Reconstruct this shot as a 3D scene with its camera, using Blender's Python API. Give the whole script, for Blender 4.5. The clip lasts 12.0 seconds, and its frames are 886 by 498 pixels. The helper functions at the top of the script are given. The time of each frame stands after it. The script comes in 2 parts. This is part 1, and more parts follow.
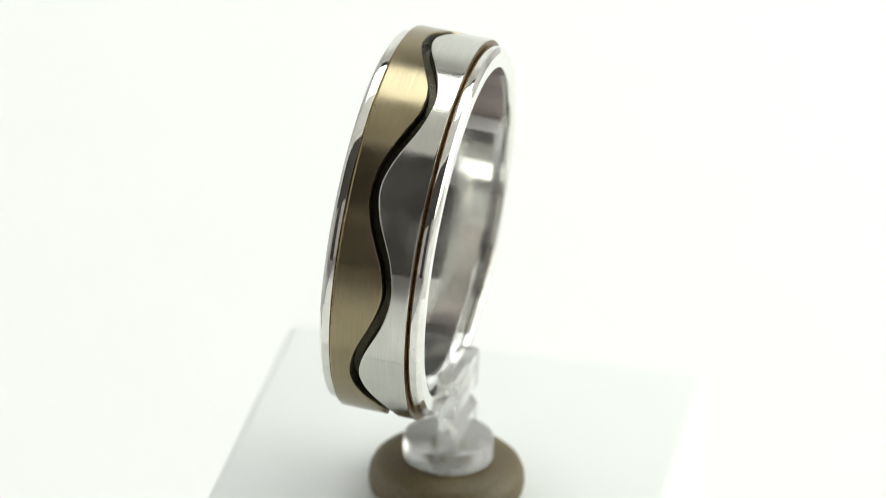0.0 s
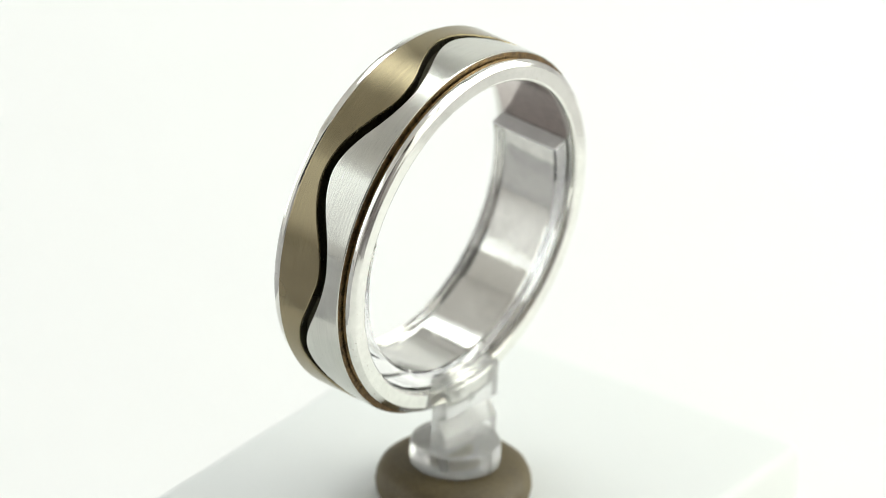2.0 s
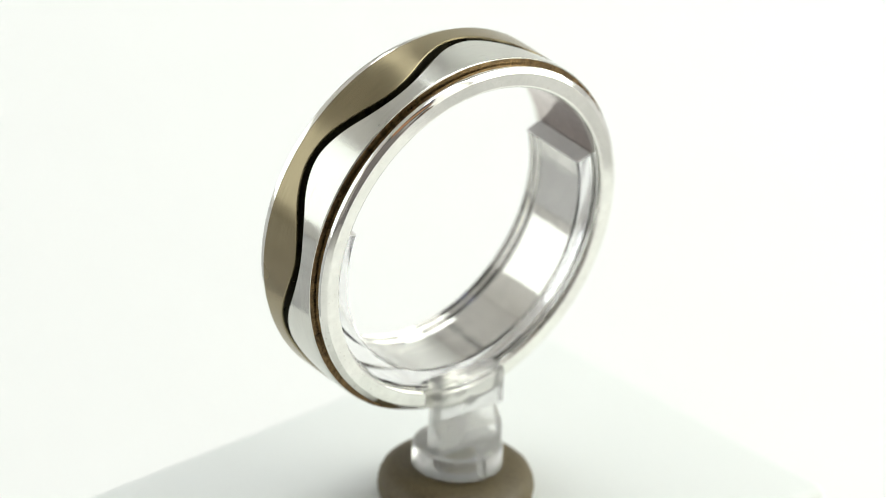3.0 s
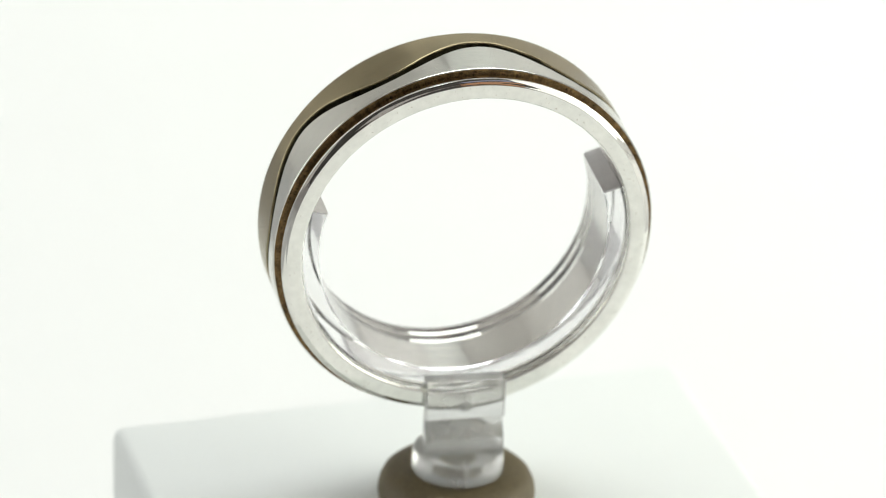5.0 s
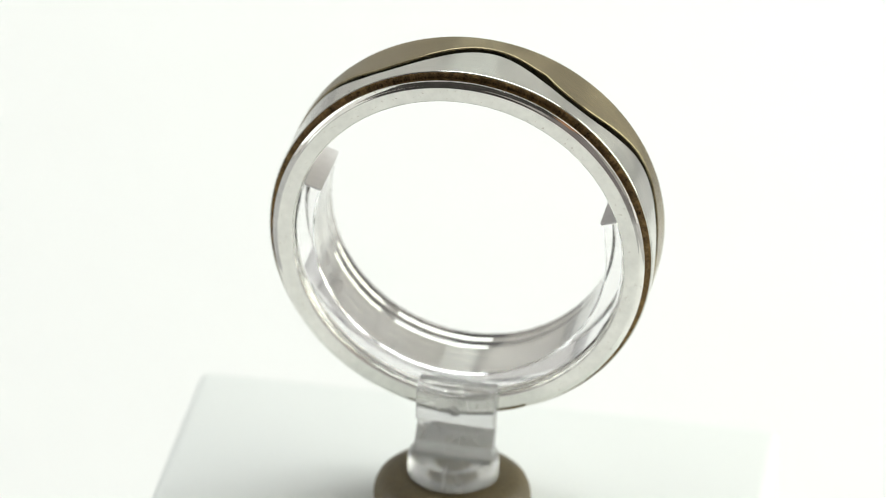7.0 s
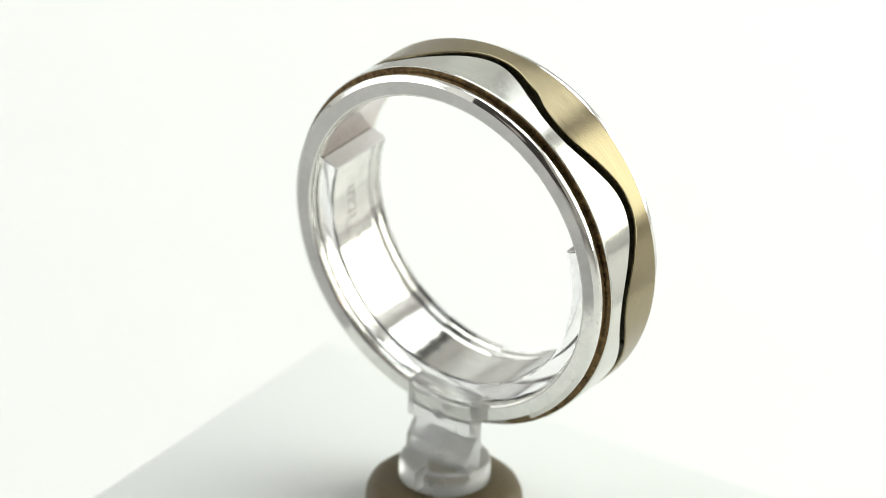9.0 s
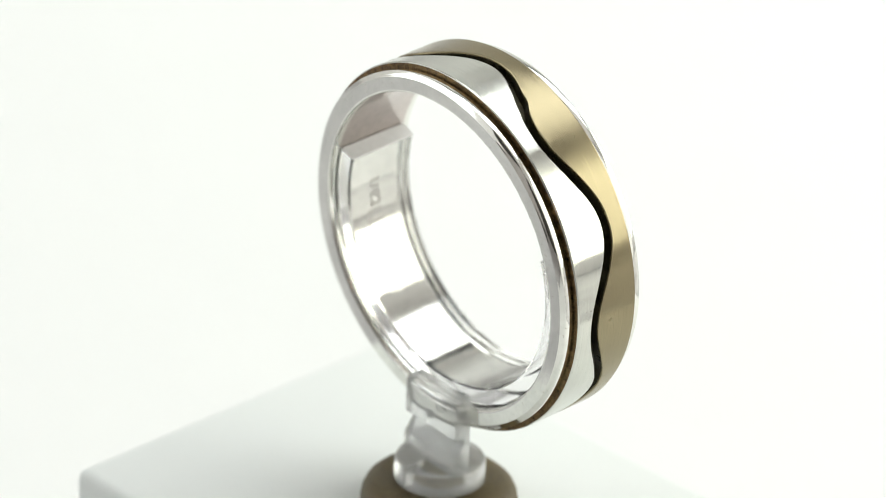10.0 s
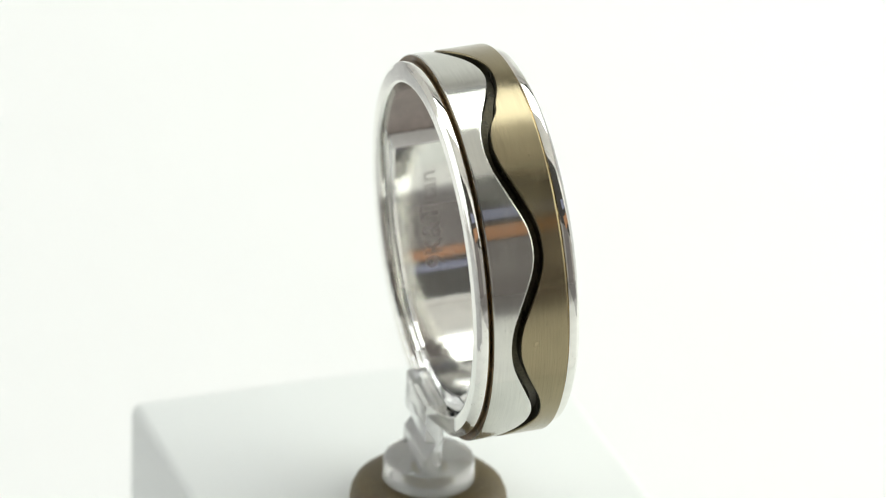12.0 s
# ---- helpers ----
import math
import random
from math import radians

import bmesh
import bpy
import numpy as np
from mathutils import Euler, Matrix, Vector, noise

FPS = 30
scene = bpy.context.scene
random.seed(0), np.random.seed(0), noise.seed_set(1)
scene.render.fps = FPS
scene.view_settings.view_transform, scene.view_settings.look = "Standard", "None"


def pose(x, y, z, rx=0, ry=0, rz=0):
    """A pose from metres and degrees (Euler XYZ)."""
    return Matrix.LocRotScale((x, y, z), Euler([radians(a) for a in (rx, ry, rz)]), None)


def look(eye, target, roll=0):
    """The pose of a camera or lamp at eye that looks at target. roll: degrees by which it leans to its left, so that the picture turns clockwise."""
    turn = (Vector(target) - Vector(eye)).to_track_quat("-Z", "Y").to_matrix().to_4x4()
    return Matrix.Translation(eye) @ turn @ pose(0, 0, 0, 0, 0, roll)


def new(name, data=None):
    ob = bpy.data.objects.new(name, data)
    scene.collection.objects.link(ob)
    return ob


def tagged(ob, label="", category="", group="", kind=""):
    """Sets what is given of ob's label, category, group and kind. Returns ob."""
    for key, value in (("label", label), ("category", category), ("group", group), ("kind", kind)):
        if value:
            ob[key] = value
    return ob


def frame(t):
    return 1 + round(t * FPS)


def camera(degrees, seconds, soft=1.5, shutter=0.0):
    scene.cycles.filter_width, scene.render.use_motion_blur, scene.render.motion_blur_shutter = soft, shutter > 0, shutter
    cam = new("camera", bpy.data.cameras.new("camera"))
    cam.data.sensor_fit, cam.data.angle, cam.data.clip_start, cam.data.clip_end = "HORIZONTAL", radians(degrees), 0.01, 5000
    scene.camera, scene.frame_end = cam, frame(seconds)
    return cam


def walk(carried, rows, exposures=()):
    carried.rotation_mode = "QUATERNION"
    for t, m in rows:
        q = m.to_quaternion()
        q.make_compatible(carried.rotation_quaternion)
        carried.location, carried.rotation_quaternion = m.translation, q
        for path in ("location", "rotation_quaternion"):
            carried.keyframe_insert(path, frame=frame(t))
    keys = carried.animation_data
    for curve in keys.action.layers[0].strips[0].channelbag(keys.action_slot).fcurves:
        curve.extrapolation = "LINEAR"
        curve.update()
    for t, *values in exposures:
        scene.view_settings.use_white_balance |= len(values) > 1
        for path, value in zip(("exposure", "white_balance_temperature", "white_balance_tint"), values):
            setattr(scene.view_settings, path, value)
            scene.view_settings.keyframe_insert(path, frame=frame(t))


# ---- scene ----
# ---- camera: it stands still before a turning display ----
MM = 0.001
TOP = 0.028            # height of the white block
RING_Z = TOP + 0.0167  # height of the ring's centre
EYE = Vector((0.0, -0.2493, RING_Z + 0.1267))
PITCH, YAW = radians(-27.093), radians(0.032)
AIM = EYE + 0.28 * Vector((math.sin(YAW) * math.cos(PITCH), math.cos(YAW) * math.cos(PITCH), math.sin(PITCH)))
cam = camera(10.0, 12.0, soft=0.65)
cam.data.dof.use_dof = True
cam.data.dof.focus_distance = 0.2735
cam.data.dof.aperture_fstop = 40.0
walk(cam, [(0.0, look(EYE, AIM, 2.28)), (12.0, look(EYE, AIM, 2.28))])


def turn_at(t):
    """The display's turn in degrees at t seconds: an almost even clockwise turn."""
    s = t - 6.0
    return -12.64 * s + 0.0058 * s ** 3


# ---- light ----
scene.view_settings.exposure = -0.53
world = bpy.data.worlds.new("room_air")
scene.world = world
world.use_nodes = True
world.node_tree.nodes["Background"].inputs[0].default_value = (1.0, 0.95, 0.89, 1)
world.node_tree.nodes["Background"].inputs[1].default_value = 0.5


def area_lamp(name, eye, target, sx, sy, watts, colour):
    data = bpy.data.lights.new(name, "AREA")
    data.shape, data.size, data.size_y = "RECTANGLE", sx, sy
    data.energy, data.color = watts, colour
    ob = new(name, data)
    ob.matrix_world = look(eye, target)
    return ob


area_lamp("tent_lamp_top", (0.12, 0.21, 0.50), (0.12, 0.20, 0), 0.50, 0.24, 1.9, (0.945, 0.995, 1.0))
area_lamp("tent_lamp_left", (-0.39, 0.02, 0.18), (0, 0.02, 0.15), 0.30, 0.28, 0.39, (0.91, 0.985, 1.0))
area_lamp("tent_lamp_right", (0.39, 0.06, 0.21), (0, 0.06, 0.17), 0.36, 0.32, 1.62, (0.97, 1.0, 0.88))


# ---- materials ----
def material(name, base, rough=0.5, metal=0.0, var=0.08, scale=300.0, bump=0.0, bump_scale=3000.0, stretch=None,
             transmission=0.0, ior=1.5, rough_var=0.0, spots=0.0, spot_colour=(0.1, 0.07, 0.04), aniso=0.0, coat=0.0, sss=0.0):
    """A surface with variation at two scales. stretch: the grain follows the mesh's own uv (metres) by these factors."""
    m = bpy.data.materials.new(name)
    m.use_nodes = True
    nt = m.node_tree
    b = nt.nodes["Principled BSDF"]
    b.inputs["Metallic"].default_value = metal
    b.inputs["IOR"].default_value = ior
    b.inputs["Transmission Weight"].default_value = transmission
    b.inputs["Anisotropic"].default_value = aniso
    b.inputs["Coat Weight"].default_value = coat
    b.inputs["Subsurface Weight"].default_value = sss
    b.inputs["Subsurface Radius"].default_value = (0.003, 0.003, 0.003)
    b.inputs["Subsurface Scale"].default_value = 1.0
    co = nt.nodes.new("ShaderNodeTexCoord")
    if aniso:
        tg = nt.nodes.new("ShaderNodeTangent")
        tg.direction_type, tg.uv_map = "UV_MAP", "uv"
        nt.links.new(tg.outputs[0], b.inputs["Tangent"])
        b.inputs["Anisotropic Rotation"].default_value = 0.25

    def noise_of(sc, detail, mapped):
        n = nt.nodes.new("ShaderNodeTexNoise")
        n.inputs["Scale"].default_value = sc
        n.inputs["Detail"].default_value = detail
        if mapped:
            mp = nt.nodes.new("ShaderNodeMapping")
            mp.inputs["Scale"].default_value = (stretch[0], stretch[1], 1)
            nt.links.new(co.outputs["UV"], mp.inputs["Vector"])
            nt.links.new(mp.outputs[0], n.inputs["Vector"])
        else:
            nt.links.new(co.outputs["Object"], n.inputs["Vector"])
        return n.outputs["Fac"]

    coarse = noise_of(scale, 4, False)
    fine = noise_of(1.0, 6, True) if stretch else noise_of(bump_scale, 4, False)
    mixf = nt.nodes.new("ShaderNodeMath")
    mixf.operation = "ADD"
    nt.links.new(coarse, mixf.inputs[0])
    nt.links.new(fine, mixf.inputs[1])
    ramp = nt.nodes.new("ShaderNodeMapRange")
    ramp.inputs["From Min"].default_value, ramp.inputs["From Max"].default_value = 0.7, 1.3
    ramp.inputs["To Min"].default_value, ramp.inputs["To Max"].default_value = 1 - var, 1 + var
    nt.links.new(mixf.outputs[0], ramp.inputs["Value"])
    col = nt.nodes.new("ShaderNodeVectorMath")
    col.operation = "SCALE"
    col.inputs[0].default_value = base
    nt.links.new(ramp.outputs[0], col.inputs["Scale"])
    out = col.outputs[0]
    if spots:
        sp = noise_of(scale * 14.0, 3, False)
        th = nt.nodes.new("ShaderNodeMapRange")
        th.inputs["From Min"].default_value, th.inputs["From Max"].default_value = 0.66, 0.74
        th.inputs["To Max"].default_value = spots
        nt.links.new(sp, th.inputs["Value"])
        mix = nt.nodes.new("ShaderNodeMix")
        mix.data_type = "RGBA"
        nt.links.new(th.outputs[0], mix.inputs[0])
        nt.links.new(out, mix.inputs[6])
        mix.inputs[7].default_value = (*spot_colour, 1)
        out = mix.outputs[2]
    nt.links.new(out, b.inputs["Base Color"])
    rr = nt.nodes.new("ShaderNodeMapRange")
    rr.inputs["From Min"].default_value, rr.inputs["From Max"].default_value = 0.3, 0.7
    rr.inputs["To Min"].default_value, rr.inputs["To Max"].default_value = max(0.0, rough - rough_var), rough + rough_var
    nt.links.new(coarse, rr.inputs["Value"])
    nt.links.new(rr.outputs[0], b.inputs["Roughness"])
    if bump:
        bp = nt.nodes.new("ShaderNodeBump")
        bp.inputs["Strength"].default_value = bump
        bp.inputs["Distance"].default_value = 0.00003
        nt.links.new(fine, bp.inputs["Height"])
        nt.links.new(bp.outputs[0], b.inputs["Normal"])
    return m


GOLD = material("brushed_gold", (0.305, 0.257, 0.158), 0.23, 1.0, aniso=0.8, var=0.12, scale=500, bump=0.21, stretch=(320, 12000), rough_var=0.05)
SILVER = material("brushed_white_metal", (0.655, 0.655, 0.605), 0.145, 1.0, aniso=0.88, var=0.09, scale=500, bump=0.15, stretch=(320, 12000), rough_var=0.05)
POLISH = material("polished_white_metal", (0.85, 0.845, 0.80), 0.05, 1.0, var=0.07, scale=450, bump=0.05, bump_scale=2500,
                  rough_var=0.03, spots=0.7, spot_colour=(0.42, 0.35, 0.28))
TARNISH = material("tarnished_groove", (0.16, 0.10, 0.042), 0.36, 0.75, var=0.8, scale=2200, bump=0.5, bump_scale=9000, rough_var=0.1)
DARK = material("oxidised_groove", (0.04, 0.035, 0.02), 0.33, 0.8, var=0.6, scale=1100, bump=0.4, bump_scale=8000, rough_var=0.1)
BRONZE = material("polished_gold_groove", (0.42, 0.33, 0.17), 0.22, 1.0, var=0.3, scale=900, bump=0.2, bump_scale=6000, rough_var=0.06)
ENGRAVED = material("engraved_metal", (0.50, 0.465, 0.44), 0.35, 1.0, var=0.2, scale=2000)
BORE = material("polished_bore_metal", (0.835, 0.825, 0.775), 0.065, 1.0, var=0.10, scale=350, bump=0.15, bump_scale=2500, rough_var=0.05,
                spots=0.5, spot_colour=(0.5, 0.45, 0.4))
BORE_DARKER = material("darker_bore_metal", (0.56, 0.505, 0.48), 0.16, 1.0, var=0.14, scale=420, bump=0.2, bump_scale=2500, rough_var=0.06)
SAWN = material("matt_sawn_acrylic", (0.82, 0.81, 0.81), 0.5, 0.0, var=0.05, scale=2500, bump=0.3, bump_scale=9000)
PIT = material("dark_pit", (0.05, 0.04, 0.03), 0.7, 0.0, var=0.2, scale=4000)
ACRYLIC = material("clear_acrylic", (0.985, 0.985, 0.985), 0.045, 0.0, var=0.01, scale=600, bump=0.10, bump_scale=900,
                   transmission=0.97, ior=1.46, rough_var=0.02)
ACRYLIC_WORN = material("worn_clear_acrylic", (0.985, 0.985, 0.98), 0.10, 0.0, var=0.02, scale=600, bump=0.12, bump_scale=900,
                        transmission=0.74, ior=1.46, rough_var=0.03)
TAUPE = material("taupe_putty", (0.125, 0.096, 0.046), 0.55, 0.0, var=0.16, scale=500, bump=0.4, bump_scale=4000, rough_var=0.08)
BLOCK = material("matt_white_block", (0.86, 0.885, 0.868), 0.55, 0.0, var=0.012, scale=120, bump=0.15, bump_scale=5000, rough_var=0.05)
SHEET = material("white_paper", (0.90, 0.905, 0.895), 0.7, 0.0, var=0.01, scale=40, bump=0.1, bump_scale=1500)
TENT = material("white_tent_cloth", (0.88, 0.86, 0.85), 0.8, 0.0, var=0.03, scale=60, bump=0.3, bump_scale=1200)
TABLE = material("grey_table", (0.49, 0.48, 0.49), 0.45, 0.0, var=0.3, scale=25, bump=0.3, bump_scale=300)
ORANGE = material("orange_reflection_band", (0.36, 0.175, 0.09), 0.85, 0.0, var=0.15, scale=80, bump=0.3, bump_scale=1200)
BLUE = material("pale_blue_reflection_band", (0.19, 0.195, 0.29), 0.85, 0.0, var=0.12, scale=80, bump=0.3, bump_scale=1200)
GREY = material("grey_reflection_panel", (0.17, 0.15, 0.15), 0.9, 0.0, var=0.2, scale=60, bump=0.3, bump_scale=1200)
UNSEEN_DARK = material("unseen_dark_surface", (0.038, 0.033, 0.031), 0.95, 0.0, var=0.2, scale=60, bump=0.3, bump_scale=1200)


# ---- builders ----
def finish(bm, angle=0.6):
    bmesh.ops.recalc_face_normals(bm, faces=bm.faces[:])
    for f in bm.faces:
        f.smooth = True
    for e in bm.edges:
        if len(e.link_faces) == 2 and e.calc_face_angle(0.0) > angle:
            e.smooth = False


def mesh_of(name, bm, mat):
    me = bpy.data.meshes.new(name)
    bm.to_mesh(me)
    bm.free()
    me.materials.append(mat)
    return me


def part(name, bm, mat, parent, label=""):
    finish(bm)
    ob = new(name, mesh_of(name, bm, mat))
    ob.parent = parent
    return tagged(ob, label)


def thing(name, label, category, at=(0, 0, 0)):
    ob = new(name)
    ob.empty_display_size = 0.005
    ob.location = at
    return tagged(ob, label, category)


def sweep(loops, uvs, closed=True, ring=True):
    """A mesh from rows of points: each row is one cross-section. uvs as the points."""
    bm = bmesh.new()
    uv = bm.loops.layers.uv.new("uv")
    vs = [[bm.verts.new(p) for p in row] for row in loops]
    n, k = len(vs), len(vs[0])
    for i in range(n if ring else n - 1):
        a, b = vs[i], vs[(i + 1) % n]
        for j in range(k if closed else k - 1):
            j2 = (j + 1) % k
            f = bm.faces.new((a[j], a[j2], b[j2], b[j]))
            end = uvs[i + 1] if i + 1 < n else [(q[0] + uvs[1][0][0] * n, q[1]) for q in uvs[0]]
            for lp, q in zip(f.loops, (uvs[i][j], uvs[i][j2], end[j2], end[j])):
                lp[uv].uv = q
    if not ring and closed:
        bm.faces.new(vs[0])
        bm.faces.new(list(reversed(vs[-1])))
    return bm


def lathe(profile, frame_of, steps=360, start=0.0, stop=360.0):
    """profile: (radius, height) in mm, a closed outline, or (radius, height) by angle when it is a function."""
    loops, uvs = [], []
    whole = stop - start >= 360
    for i in range(steps if whole else steps + 1):
        th = radians(start + (stop - start) * i / steps)
        prof = profile(th) if callable(profile) else profile
        loops.append([frame_of(r, th, s) for r, s in prof])
        row = [(th * 11 * MM, (s + r) * MM) for r, s in prof]
        uvs.append(row)
    return sweep(loops, uvs, True, whole)


def upright(cx, cy, z0=0.0):
    return lambda r, th, s: Vector((cx + r * math.cos(th), cy + r * math.sin(th), z0 + s)) * MM


def prism(outline, x0, x1, bevel=0.06):
    """A bar along x with the outline (y, z) in mm, its edges slightly rounded."""
    bm = bmesh.new()
    a = [bm.verts.new(Vector((x0, y, z)) * MM) for y, z in outline]
    b = [bm.verts.new(Vector((x1, y, z)) * MM) for y, z in outline]
    bm.faces.new(a)
    bm.faces.new(list(reversed(b)))
    for i in range(len(a)):
        j = (i + 1) % len(a)
        bm.faces.new((a[i], b[i], b[j], a[j]))
    bmesh.ops.recalc_face_normals(bm, faces=bm.faces[:])
    bmesh.ops.bevel(bm, geom=bm.edges[:], offset=bevel * MM, segments=2, affect="EDGES", profile=0.6)
    return bm


def box(x0, x1, y0, y1, z0, z1, bevel=0.0):
    bm = bmesh.new()
    bmesh.ops.create_cube(bm, size=1.0)
    for v in bm.verts:
        v.co = Vector((x0 + (v.co.x + 0.5) * (x1 - x0), y0 + (v.co.y + 0.5) * (y1 - y0), z0 + (v.co.z + 0.5) * (z1 - z0)))
    if bevel:
        bmesh.ops.bevel(bm, geom=bm.edges[:], offset=bevel, segments=4, affect="EDGES", profile=0.5)
    return bm


# ---- the place: a white photo tent, open towards the camera, over a strip of white paper on a table in a dim room ----
def structure(name, bm, mat, label, category):
    finish(bm)
    return tagged(new(name, mesh_of(name, bm, mat)), label, category, kind="structure")


def build_place():
    # white paper that lies on the table and rises behind in a wide curve
    line = [(-0.34, 0.0), (0.40, 0.0)]
    for i in range(1, 13):
        a = radians(90 * i / 12)
        line.append((0.40 + 0.12 * math.sin(a), 0.12 - 0.12 * math.cos(a)))
    line.append((0.52, 0.56))
    outline = line + [(y + 0.0015, z - 0.0015) for y, z in reversed(line)]
    bm = bmesh.new()
    a = [bm.verts.new((-0.056, y, z)) for y, z in outline]
    b = [bm.verts.new((0.086, y, z)) for y, z in outline]
    for i in range(len(a)):
        j = (i + 1) % len(a)
        bm.faces.new((a[i], b[i], b[j], a[j]))
    structure("ground", bm, SHEET, "seamless white paper sweep under and behind the display", "backdrop")
    structure("wall_north", box(-0.43, 0.43, 0.55, 0.56, -0.001, 0.58), TENT, "white cloth back of a photo tent", "tent back")
    structure("wall_west", box(-0.44, -0.43, -0.136, 0.56, -0.002, 0.58), TENT, "white cloth side of a photo tent", "tent side")
    structure("wall_east", box(0.43, 0.44, -0.136, 0.56, -0.002, 0.58), TENT, "white cloth side of a photo tent", "tent side")
    structure("ceiling", box(-0.44, 0.44, -0.142, 0.56, 0.58, 0.59), TENT, "white cloth top of a photo tent", "tent top")
    structure("table", box(-0.9, 0.9, -0.9, 0.7, -0.04, -0.003, 0.004), TABLE, "pale grey table under the photo tent", "table")
    # the front: white cloth with an opening in the middle, half covered by an unseen dark panel added to darken the
    # metal's reflections
    for name, x0, x1, z0, z1 in (("wall_south_west", -0.43, -0.21, -0.002, 0.58), ("wall_south_east", 0.18, 0.43, -0.002, 0.58),
                                 ("wall_south_top", -0.21, 0.18, 0.42, 0.58)):
        structure(name, box(x0, x1, -0.142, -0.136, z0, z1), TENT, "white cloth front of a photo tent", "tent front")
    structure("wall_south", box(-0.21, 0.18, -0.142, -0.136, 0.132, 0.42), UNSEEN_DARK, "unseen dark panel added over the tent's front opening to darken reflections", "tent flap")
    # two unseen panels added in the opening so the ring reflects darker there
    for x0, x1, mat, label in ((-0.088, -0.032, UNSEEN_DARK, "unseen dark panel added in the opening to darken reflections"), (0.032, 0.115, GREY, "unseen grey panel added in the opening to dim reflections")):
        structure("reflection_panel", box(x0, x1, -0.142, -0.136, 0.036, 0.131), mat, label, "tent flap")
    # unseen bands added only to put orange and blue reflections in the metal
    for name, z, mat, label in (("reflection_band", 0.156, ORANGE, "unseen orange band added for a coloured reflection in the ring"), ("reflection_band", 0.200, BLUE, "unseen pale blue band added for a coloured reflection in the ring")):
        bm = box(-0.055, 0.055, -0.001, 0.001, -0.013, 0.013)
        bmesh.ops.transform(bm, matrix=pose(0.115, -0.1345, z, 0, -21, 0), verts=bm.verts[:])
        structure(name, bm, mat, label, "cloth band")
    structure("tent_rod", box(-0.004, 0.36, 0.327, 0.374, 0.484, 0.498, 0.002), UNSEEN_DARK, "dark rod behind the overhead lamp panel", "tent rod")
    structure("tent_rod", box(-0.17, -0.004, 0.338, 0.350, 0.484, 0.496, 0.002), UNSEEN_DARK, "thin dark rod behind the overhead lamp panel", "tent rod")


# ---- the display: white block, taupe pad, clear stand, ring; all turn together ----
RC = Vector((1.11, 1.55, 0.0))                       # the ring's centre in mm, from the axis of the turn
A0, TILT = radians(2.11), radians(-3.34)
RN = Vector((math.sin(A0) * math.cos(TILT), -math.cos(A0) * math.cos(TILT), math.sin(TILT)))
RU = Vector((0, 0, 1)).cross(RN).normalized()
RV = RN.cross(RU)


def ring_frame(r, th, s):
    return (RC + RU * (r * math.cos(th)) + RV * (r * math.sin(th)) + RN * s) * MM


WAVES, LOW, AMP, MEAN, GAP = 6, radians(25.0), 0.78, 0.06, 0.47
R_BAND, R_RIM, EDGE = 10.76, 10.44, 2.08


def wave(th):
    """Axial place of the wavy groove's two lips, in mm."""
    a = WAVES * (th - LOW)
    s = MEAN - AMP * math.cos(a)
    slope = AMP * WAVES * math.sin(a) / R_BAND
    half = 0.5 * GAP * (1 + slope * slope)
    lo, hi = s - half - 0.02, s + half
    d = math.degrees(th) % 360
    lo -= 0.13 * math.exp(-((d - 67.5) / 2.6) ** 2)                      # a slip of the cutter in the gold lip
    hi += 0.02 * math.exp(-((d - 69.0) / 2.0) ** 2) - 0.03 * math.exp(-((d - 64.5) / 1.6) ** 2)
    lo += 0.012 * math.sin(13.0 * th + 0.7) + 0.008 * math.sin(31.0 * th)  # hand-finished lips, never quite even
    hi += 0.012 * math.sin(11.0 * th + 2.1) + 0.008 * math.sin(29.0 * th + 1.0)
    return lo, hi


def band_profile(lo, hi, e=0.07):
    base = 10.16
    return [(base, lo), (R_BAND - e, lo), (R_BAND - 0.3 * e, lo + 0.3 * e), (R_BAND, lo + e), (R_BAND, lo + e + 0.02),
            (R_BAND, hi - e - 0.02), (R_BAND, hi - e), (R_BAND - 0.3 * e, hi - 0.3 * e), (R_BAND - e, hi), (base, hi)]


PITS = ((1.7, -0.86, 0.055), (126.7, 1.76, 0.06), (124.6, 1.97, 0.05), (132.1, 1.81, 0.045), (1.3, 1.16, 0.04), (1.6, 1.46, 0.045))


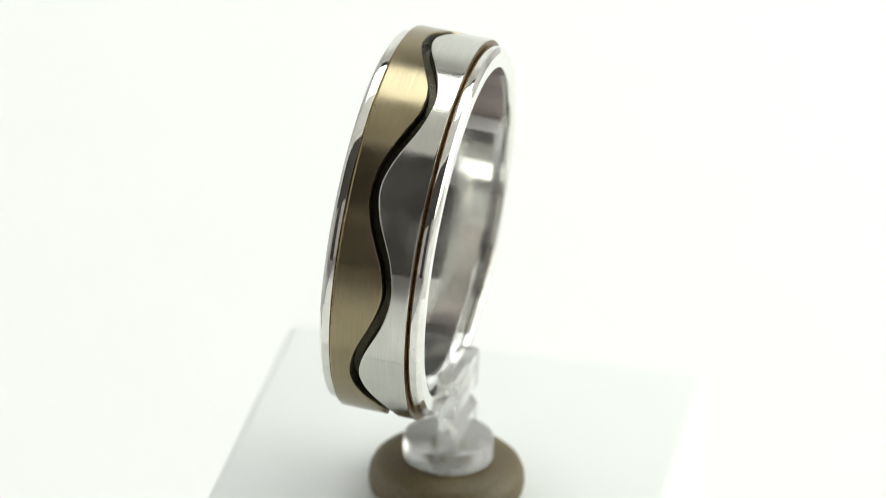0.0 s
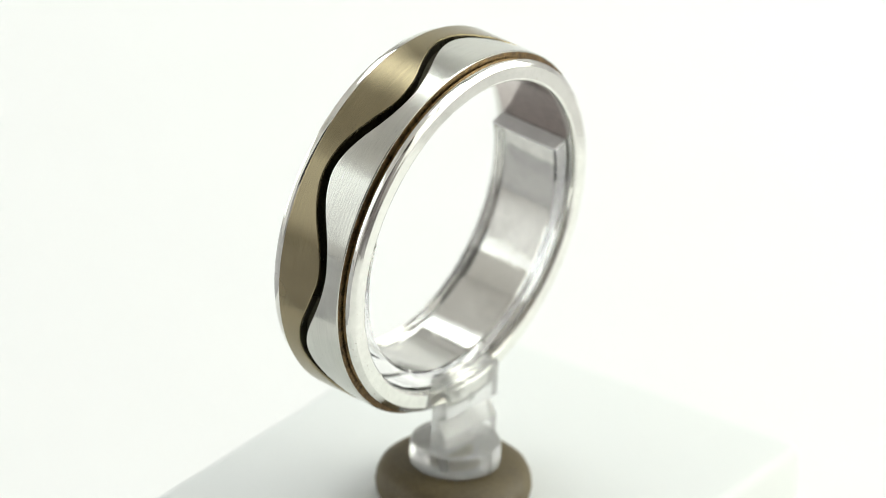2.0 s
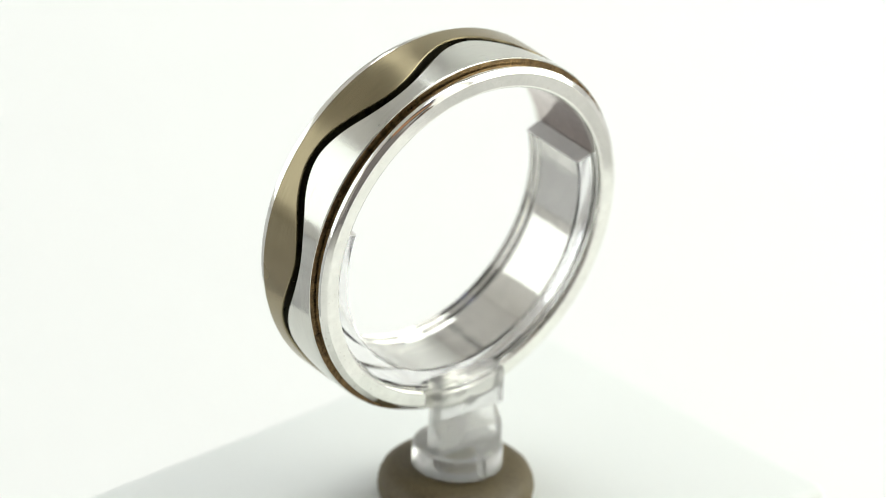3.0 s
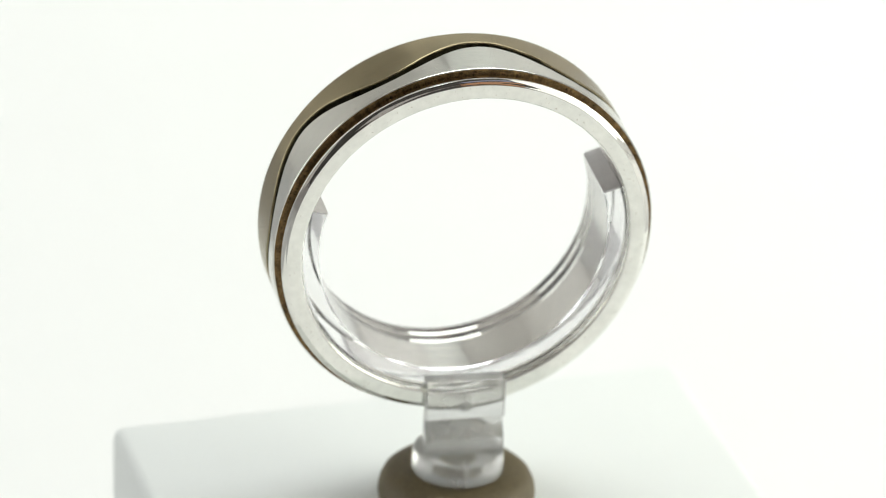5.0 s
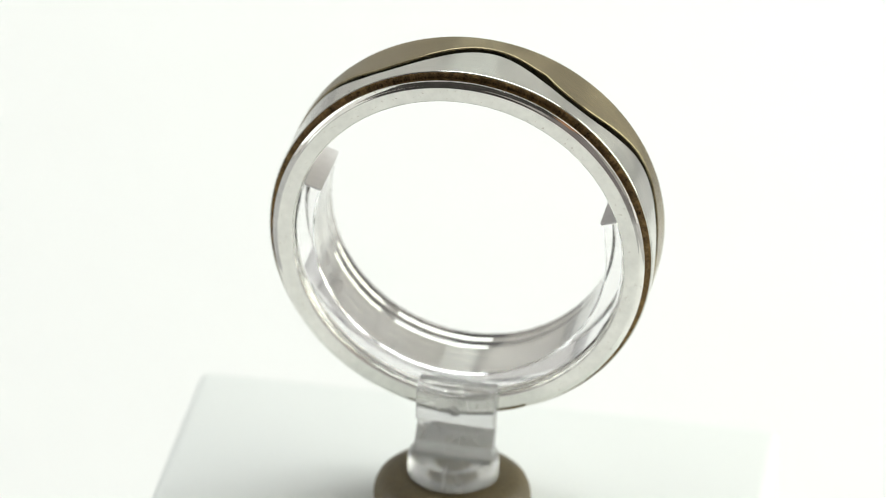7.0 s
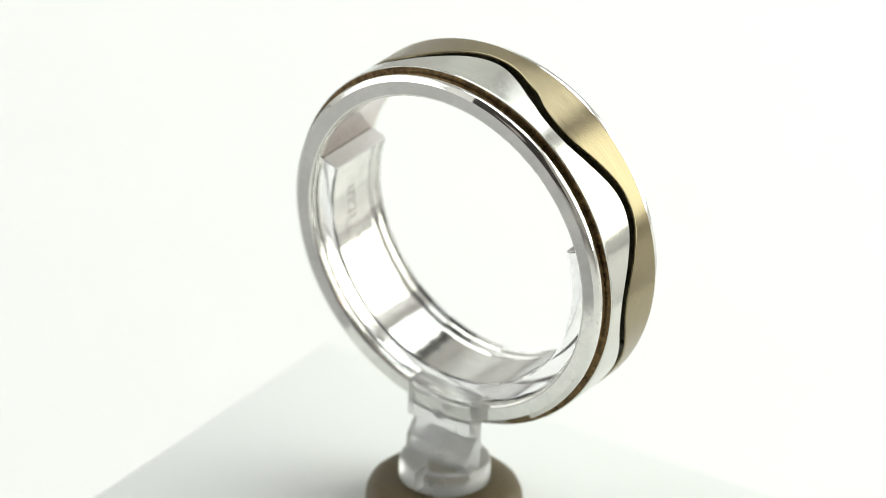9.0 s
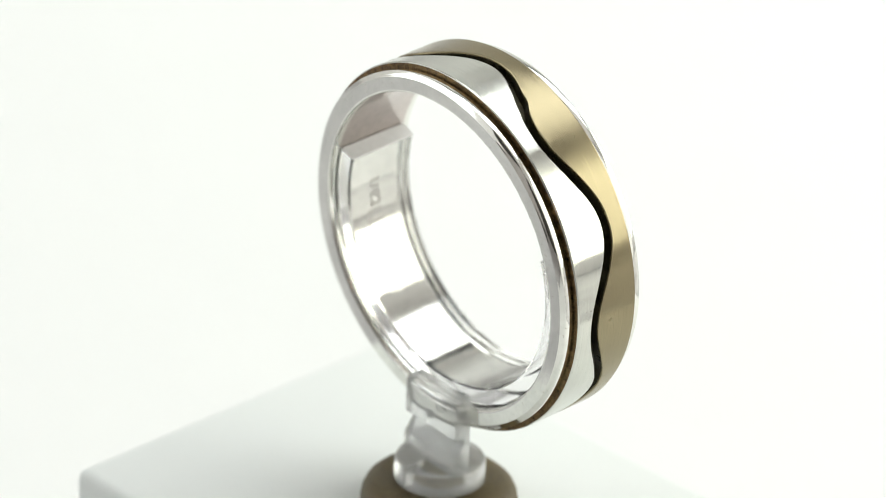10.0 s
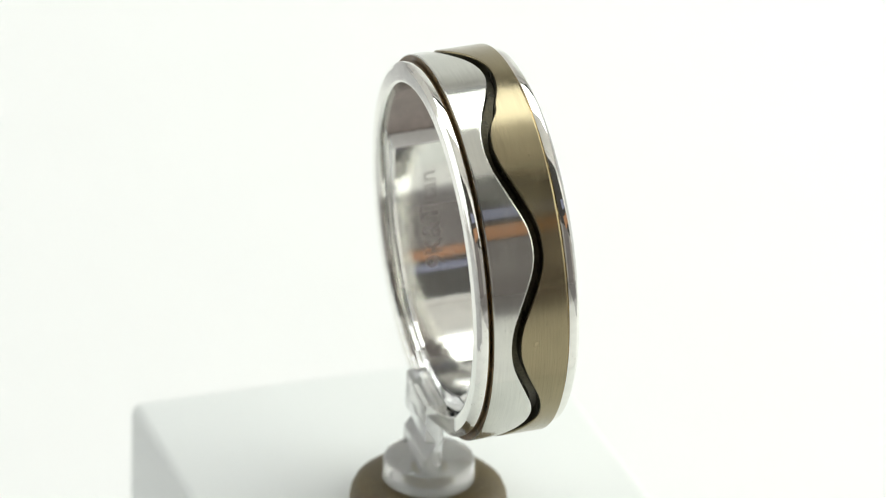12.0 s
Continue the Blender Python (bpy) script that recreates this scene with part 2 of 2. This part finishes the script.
def build_ring():
    ring = thing("wedding_ring", "brushed gold and silver wedding band with dark wavy groove", "ring", (0, 0, RING_Z))
    half = [(9.262, 2.30), (9.242, 2.36), (9.24, 2.56), (9.255, 2.70), (9.29, 2.79), (9.34, 2.84), (9.42, 2.86), (9.44, 2.86), (10.11, 2.86), (10.13, 2.86), (10.155, 2.852), (10.175, 2.832),
            (10.25, 2.795), (10.34, 2.735), (R_RIM - 0.015, 2.66), (R_RIM, 2.57), (R_RIM, 2.55), (R_RIM, 2.28), (R_RIM - 0.02, 2.235), (10.15, 2.22), (10.15, 1.9)]
    core = [(9.262, 0.0)] + half + [(r, -s) for r, s in reversed(half)]
    part("core", lathe(core, ring_frame, 360), POLISH, ring, "polished white metal core with rounded rims")
    bore = [(9.24, -2.34), (9.24, -1.2), (9.24, 0.0), (9.24, 1.2), (9.24, 2.34), (9.256, 2.34), (9.256, -2.34)]
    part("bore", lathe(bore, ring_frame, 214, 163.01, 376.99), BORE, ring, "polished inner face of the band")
    # the arc above the clip ends is darker, rougher and more mauve
    part("bore", lathe(bore, ring_frame, 146, 17.01, 162.99), BORE_DARKER, ring, "darker mauve-grey inner face above the clip")
    part("gold_band", lathe(lambda th: band_profile(-EDGE, wave(th)[0]), ring_frame, 720), GOLD, ring, "brushed pale gold half of the band")
    part("silver_band", lathe(lambda th: band_profile(wave(th)[1], EDGE), ring_frame, 720), SILVER, ring, "brushed silver half of the band")
    def channel(th):
        lo, hi = wave(th)
        return [(10.155, lo - 0.02), (10.67, lo - 0.02), (10.66, lo + 0.012), (10.22, lo + 0.05), (10.18, lo + 0.08),
                (10.18, hi - 0.05), (10.24, hi - 0.012), (10.26, hi + 0.02), (10.155, hi + 0.02)]

    part("wavy_groove", lathe(channel, ring_frame, 720), DARK, ring, "dark oxidised wavy groove")
    for side, mat, label in ((1, TARNISH, "brown tarnished line beside the rim"), (-1, BRONZE, "thin bright gold line beside the rim")):
        part("edge_groove", lathe([(10.16, side * 2.05), (10.70, side * 2.05), (10.69, side * 2.098), (10.36, side * 2.11), (10.24, side * 2.15), (10.24, side * 2.215), (10.16, side * 2.215)],
                                  ring_frame, 360), mat, ring, label)
    # tiny pits in the brushed faces
    for deg, s, size in PITS:
        bm = bmesh.new()
        n = 8
        c = bm.verts.new(ring_frame(R_BAND - 0.01, radians(deg), s))
        rim = [bm.verts.new(ring_frame(R_BAND + 0.003, radians(deg) + size * math.cos(2 * math.pi * i / n) / R_BAND, s + 0.7 * size * math.sin(2 * math.pi * i / n))) for i in range(n)]
        for i in range(n):
            bm.faces.new((c, rim[i], rim[(i + 1) % n]))
        part("pit", bm, PIT, ring, "tiny dark pit")
    # engraving inside the bore
    cu = bpy.data.curves.new("engraving_text", "FONT")
    cu.body, cu.size, cu.align_x, cu.align_y = "9K&Titan", 1.55, "CENTER", "CENTER"
    cu.extrude = 0.0
    tmp = new("engraving_text", cu)
    me = bpy.data.meshes.new_from_object(tmp.evaluated_get(bpy.context.evaluated_depsgraph_get()))
    bm = bmesh.new()
    bm.from_mesh(me)
    bpy.data.objects.remove(tmp)
    for v in bm.verts:
        th = radians(197.5) - v.co.x / 9.23
        v.co = ring_frame(9.232, th, 0.02 + v.co.y)
    ob = new("engraving", mesh_of("engraving", bm, ENGRAVED))
    ob.parent = ring
    tagged(ob, "grey engraved hallmark inside the band")
    return ring


def build_stand():
    stand = thing("ring_stand", "clear acrylic ring clip stand on a round foot", "ring stand", (0, 0, RING_Z))
    # open clip inside the ring's bore
    clip = [(8.18, -2.15), (8.28, -2.25), (9.10, -2.25), (9.20, -2.15), (9.20, 2.15), (9.10, 2.25), (8.28, 2.25), (8.18, 2.15)]
    part("clip", lathe(clip, ring_frame, 120, 163.0, 377.0), ACRYLIC, stand, "clear curved clip inside the ring")
    for a, b in ((162.3, 163.0), (377.0, 377.7)):
        part("clip_end", lathe([(r, s) for r, s in clip], ring_frame, 2, a, b), SAWN, stand, "matt sawn end of the clip")
    x0, x1, yf, yb = -0.72, 3.72, -1.50, -0.42
    outline = [(yf, -8.75), (yf, -10.85), (yf + 0.18, -10.98), (yf + 0.74, -11.06), (yf - 0.02, -12.15), (yf - 0.02, -13.17),
               (yb, -13.17), (yb, -9.6), (yb + 0.1, -9.22), (yb + 0.1, -8.62), (yf + 0.2, -8.62)]
    part("stem", prism(outline, x0, x1, 0.05), ACRYLIC_WORN, stand, "notched clear stem")
    foot = [(0.0, -14.54), (0.9, -14.54), (1.0, -14.47), (2.50, -14.47), (2.60, -14.40), (2.56, -13.4), (2.50, -13.22), (2.36, -13.14), (0.0, -13.13)]
    bm = lathe([(max(r, 0.02), s) for r, s in foot], upright(1.35, -0.55), 96)
    part("foot", bm, ACRYLIC_WORN, stand, "round clear foot")
    # a small moulded nub on the stem and the mould seam of the foot
    bm = bmesh.new()
    bmesh.ops.create_uvsphere(bm, u_segments=20, v_segments=10, radius=0.42 * MM)
    bmesh.ops.transform(bm, matrix=Matrix.Translation(Vector((1.45, yf, -10.1)) * MM) @ Matrix.Diagonal((1.0, 0.12, 0.7, 1.0)), verts=bm.verts[:])
    part("nub", bm, ACRYLIC_WORN, stand, "small moulded nub")
    part("seam", box(1.28 * MM, 1.42 * MM, -3.20 * MM, -2.2 * MM, -14.38 * MM, -13.20 * MM, 0.03 * MM), ACRYLIC_WORN, stand, "fine mould seam of the foot")
    return stand


def build_pad():
    prof = [(0.02, -16.69), (3.9, -16.69), (4.2, -16.6), (4.40, -16.3), (4.46, -15.9), (4.40, -15.45), (4.22, -15.05), (3.9, -14.76), (3.5, -14.6),
            (3.0, -14.53), (2.4, -14.51), (0.02, -14.51)]
    bm = lathe(prof, upright(1.35, -0.51), 128)
    finish(bm)
    pad = new("adhesive_pad", mesh_of("adhesive_pad", bm, TAUPE))
    pad.location = (0, 0, RING_Z)
    return tagged(pad, "round taupe adhesive pad under the clear stand", "adhesive pad")


def build_block():
    bm = box(-17.25 * MM, 17.25 * MM, -12.8 * MM, 12.8 * MM, 0.0005, TOP, 0.0007)
    m = pose(1.65 * MM, -0.25 * MM, 0, 0, 0, 5.2)
    bmesh.ops.transform(bm, matrix=m, verts=bm.verts[:])
    finish(bm)
    return tagged(new("display_block", mesh_of("display_block", bm, BLOCK)), "plain matt white display block under the ring stand", "display block")


build_place()
block = build_block()
pad = build_pad()
stand = build_stand()
ring = build_ring()


def motions():
    """Everything on the block turns with it about the upright axis."""
    for ob, z in ((block, 0.0), (pad, RING_Z), (stand, RING_Z), (ring, RING_Z)):
        walk(ob, [(0.5 * i, pose(0, 0, z, 0, 0, turn_at(0.5 * i))) for i in range(25)])


motions()
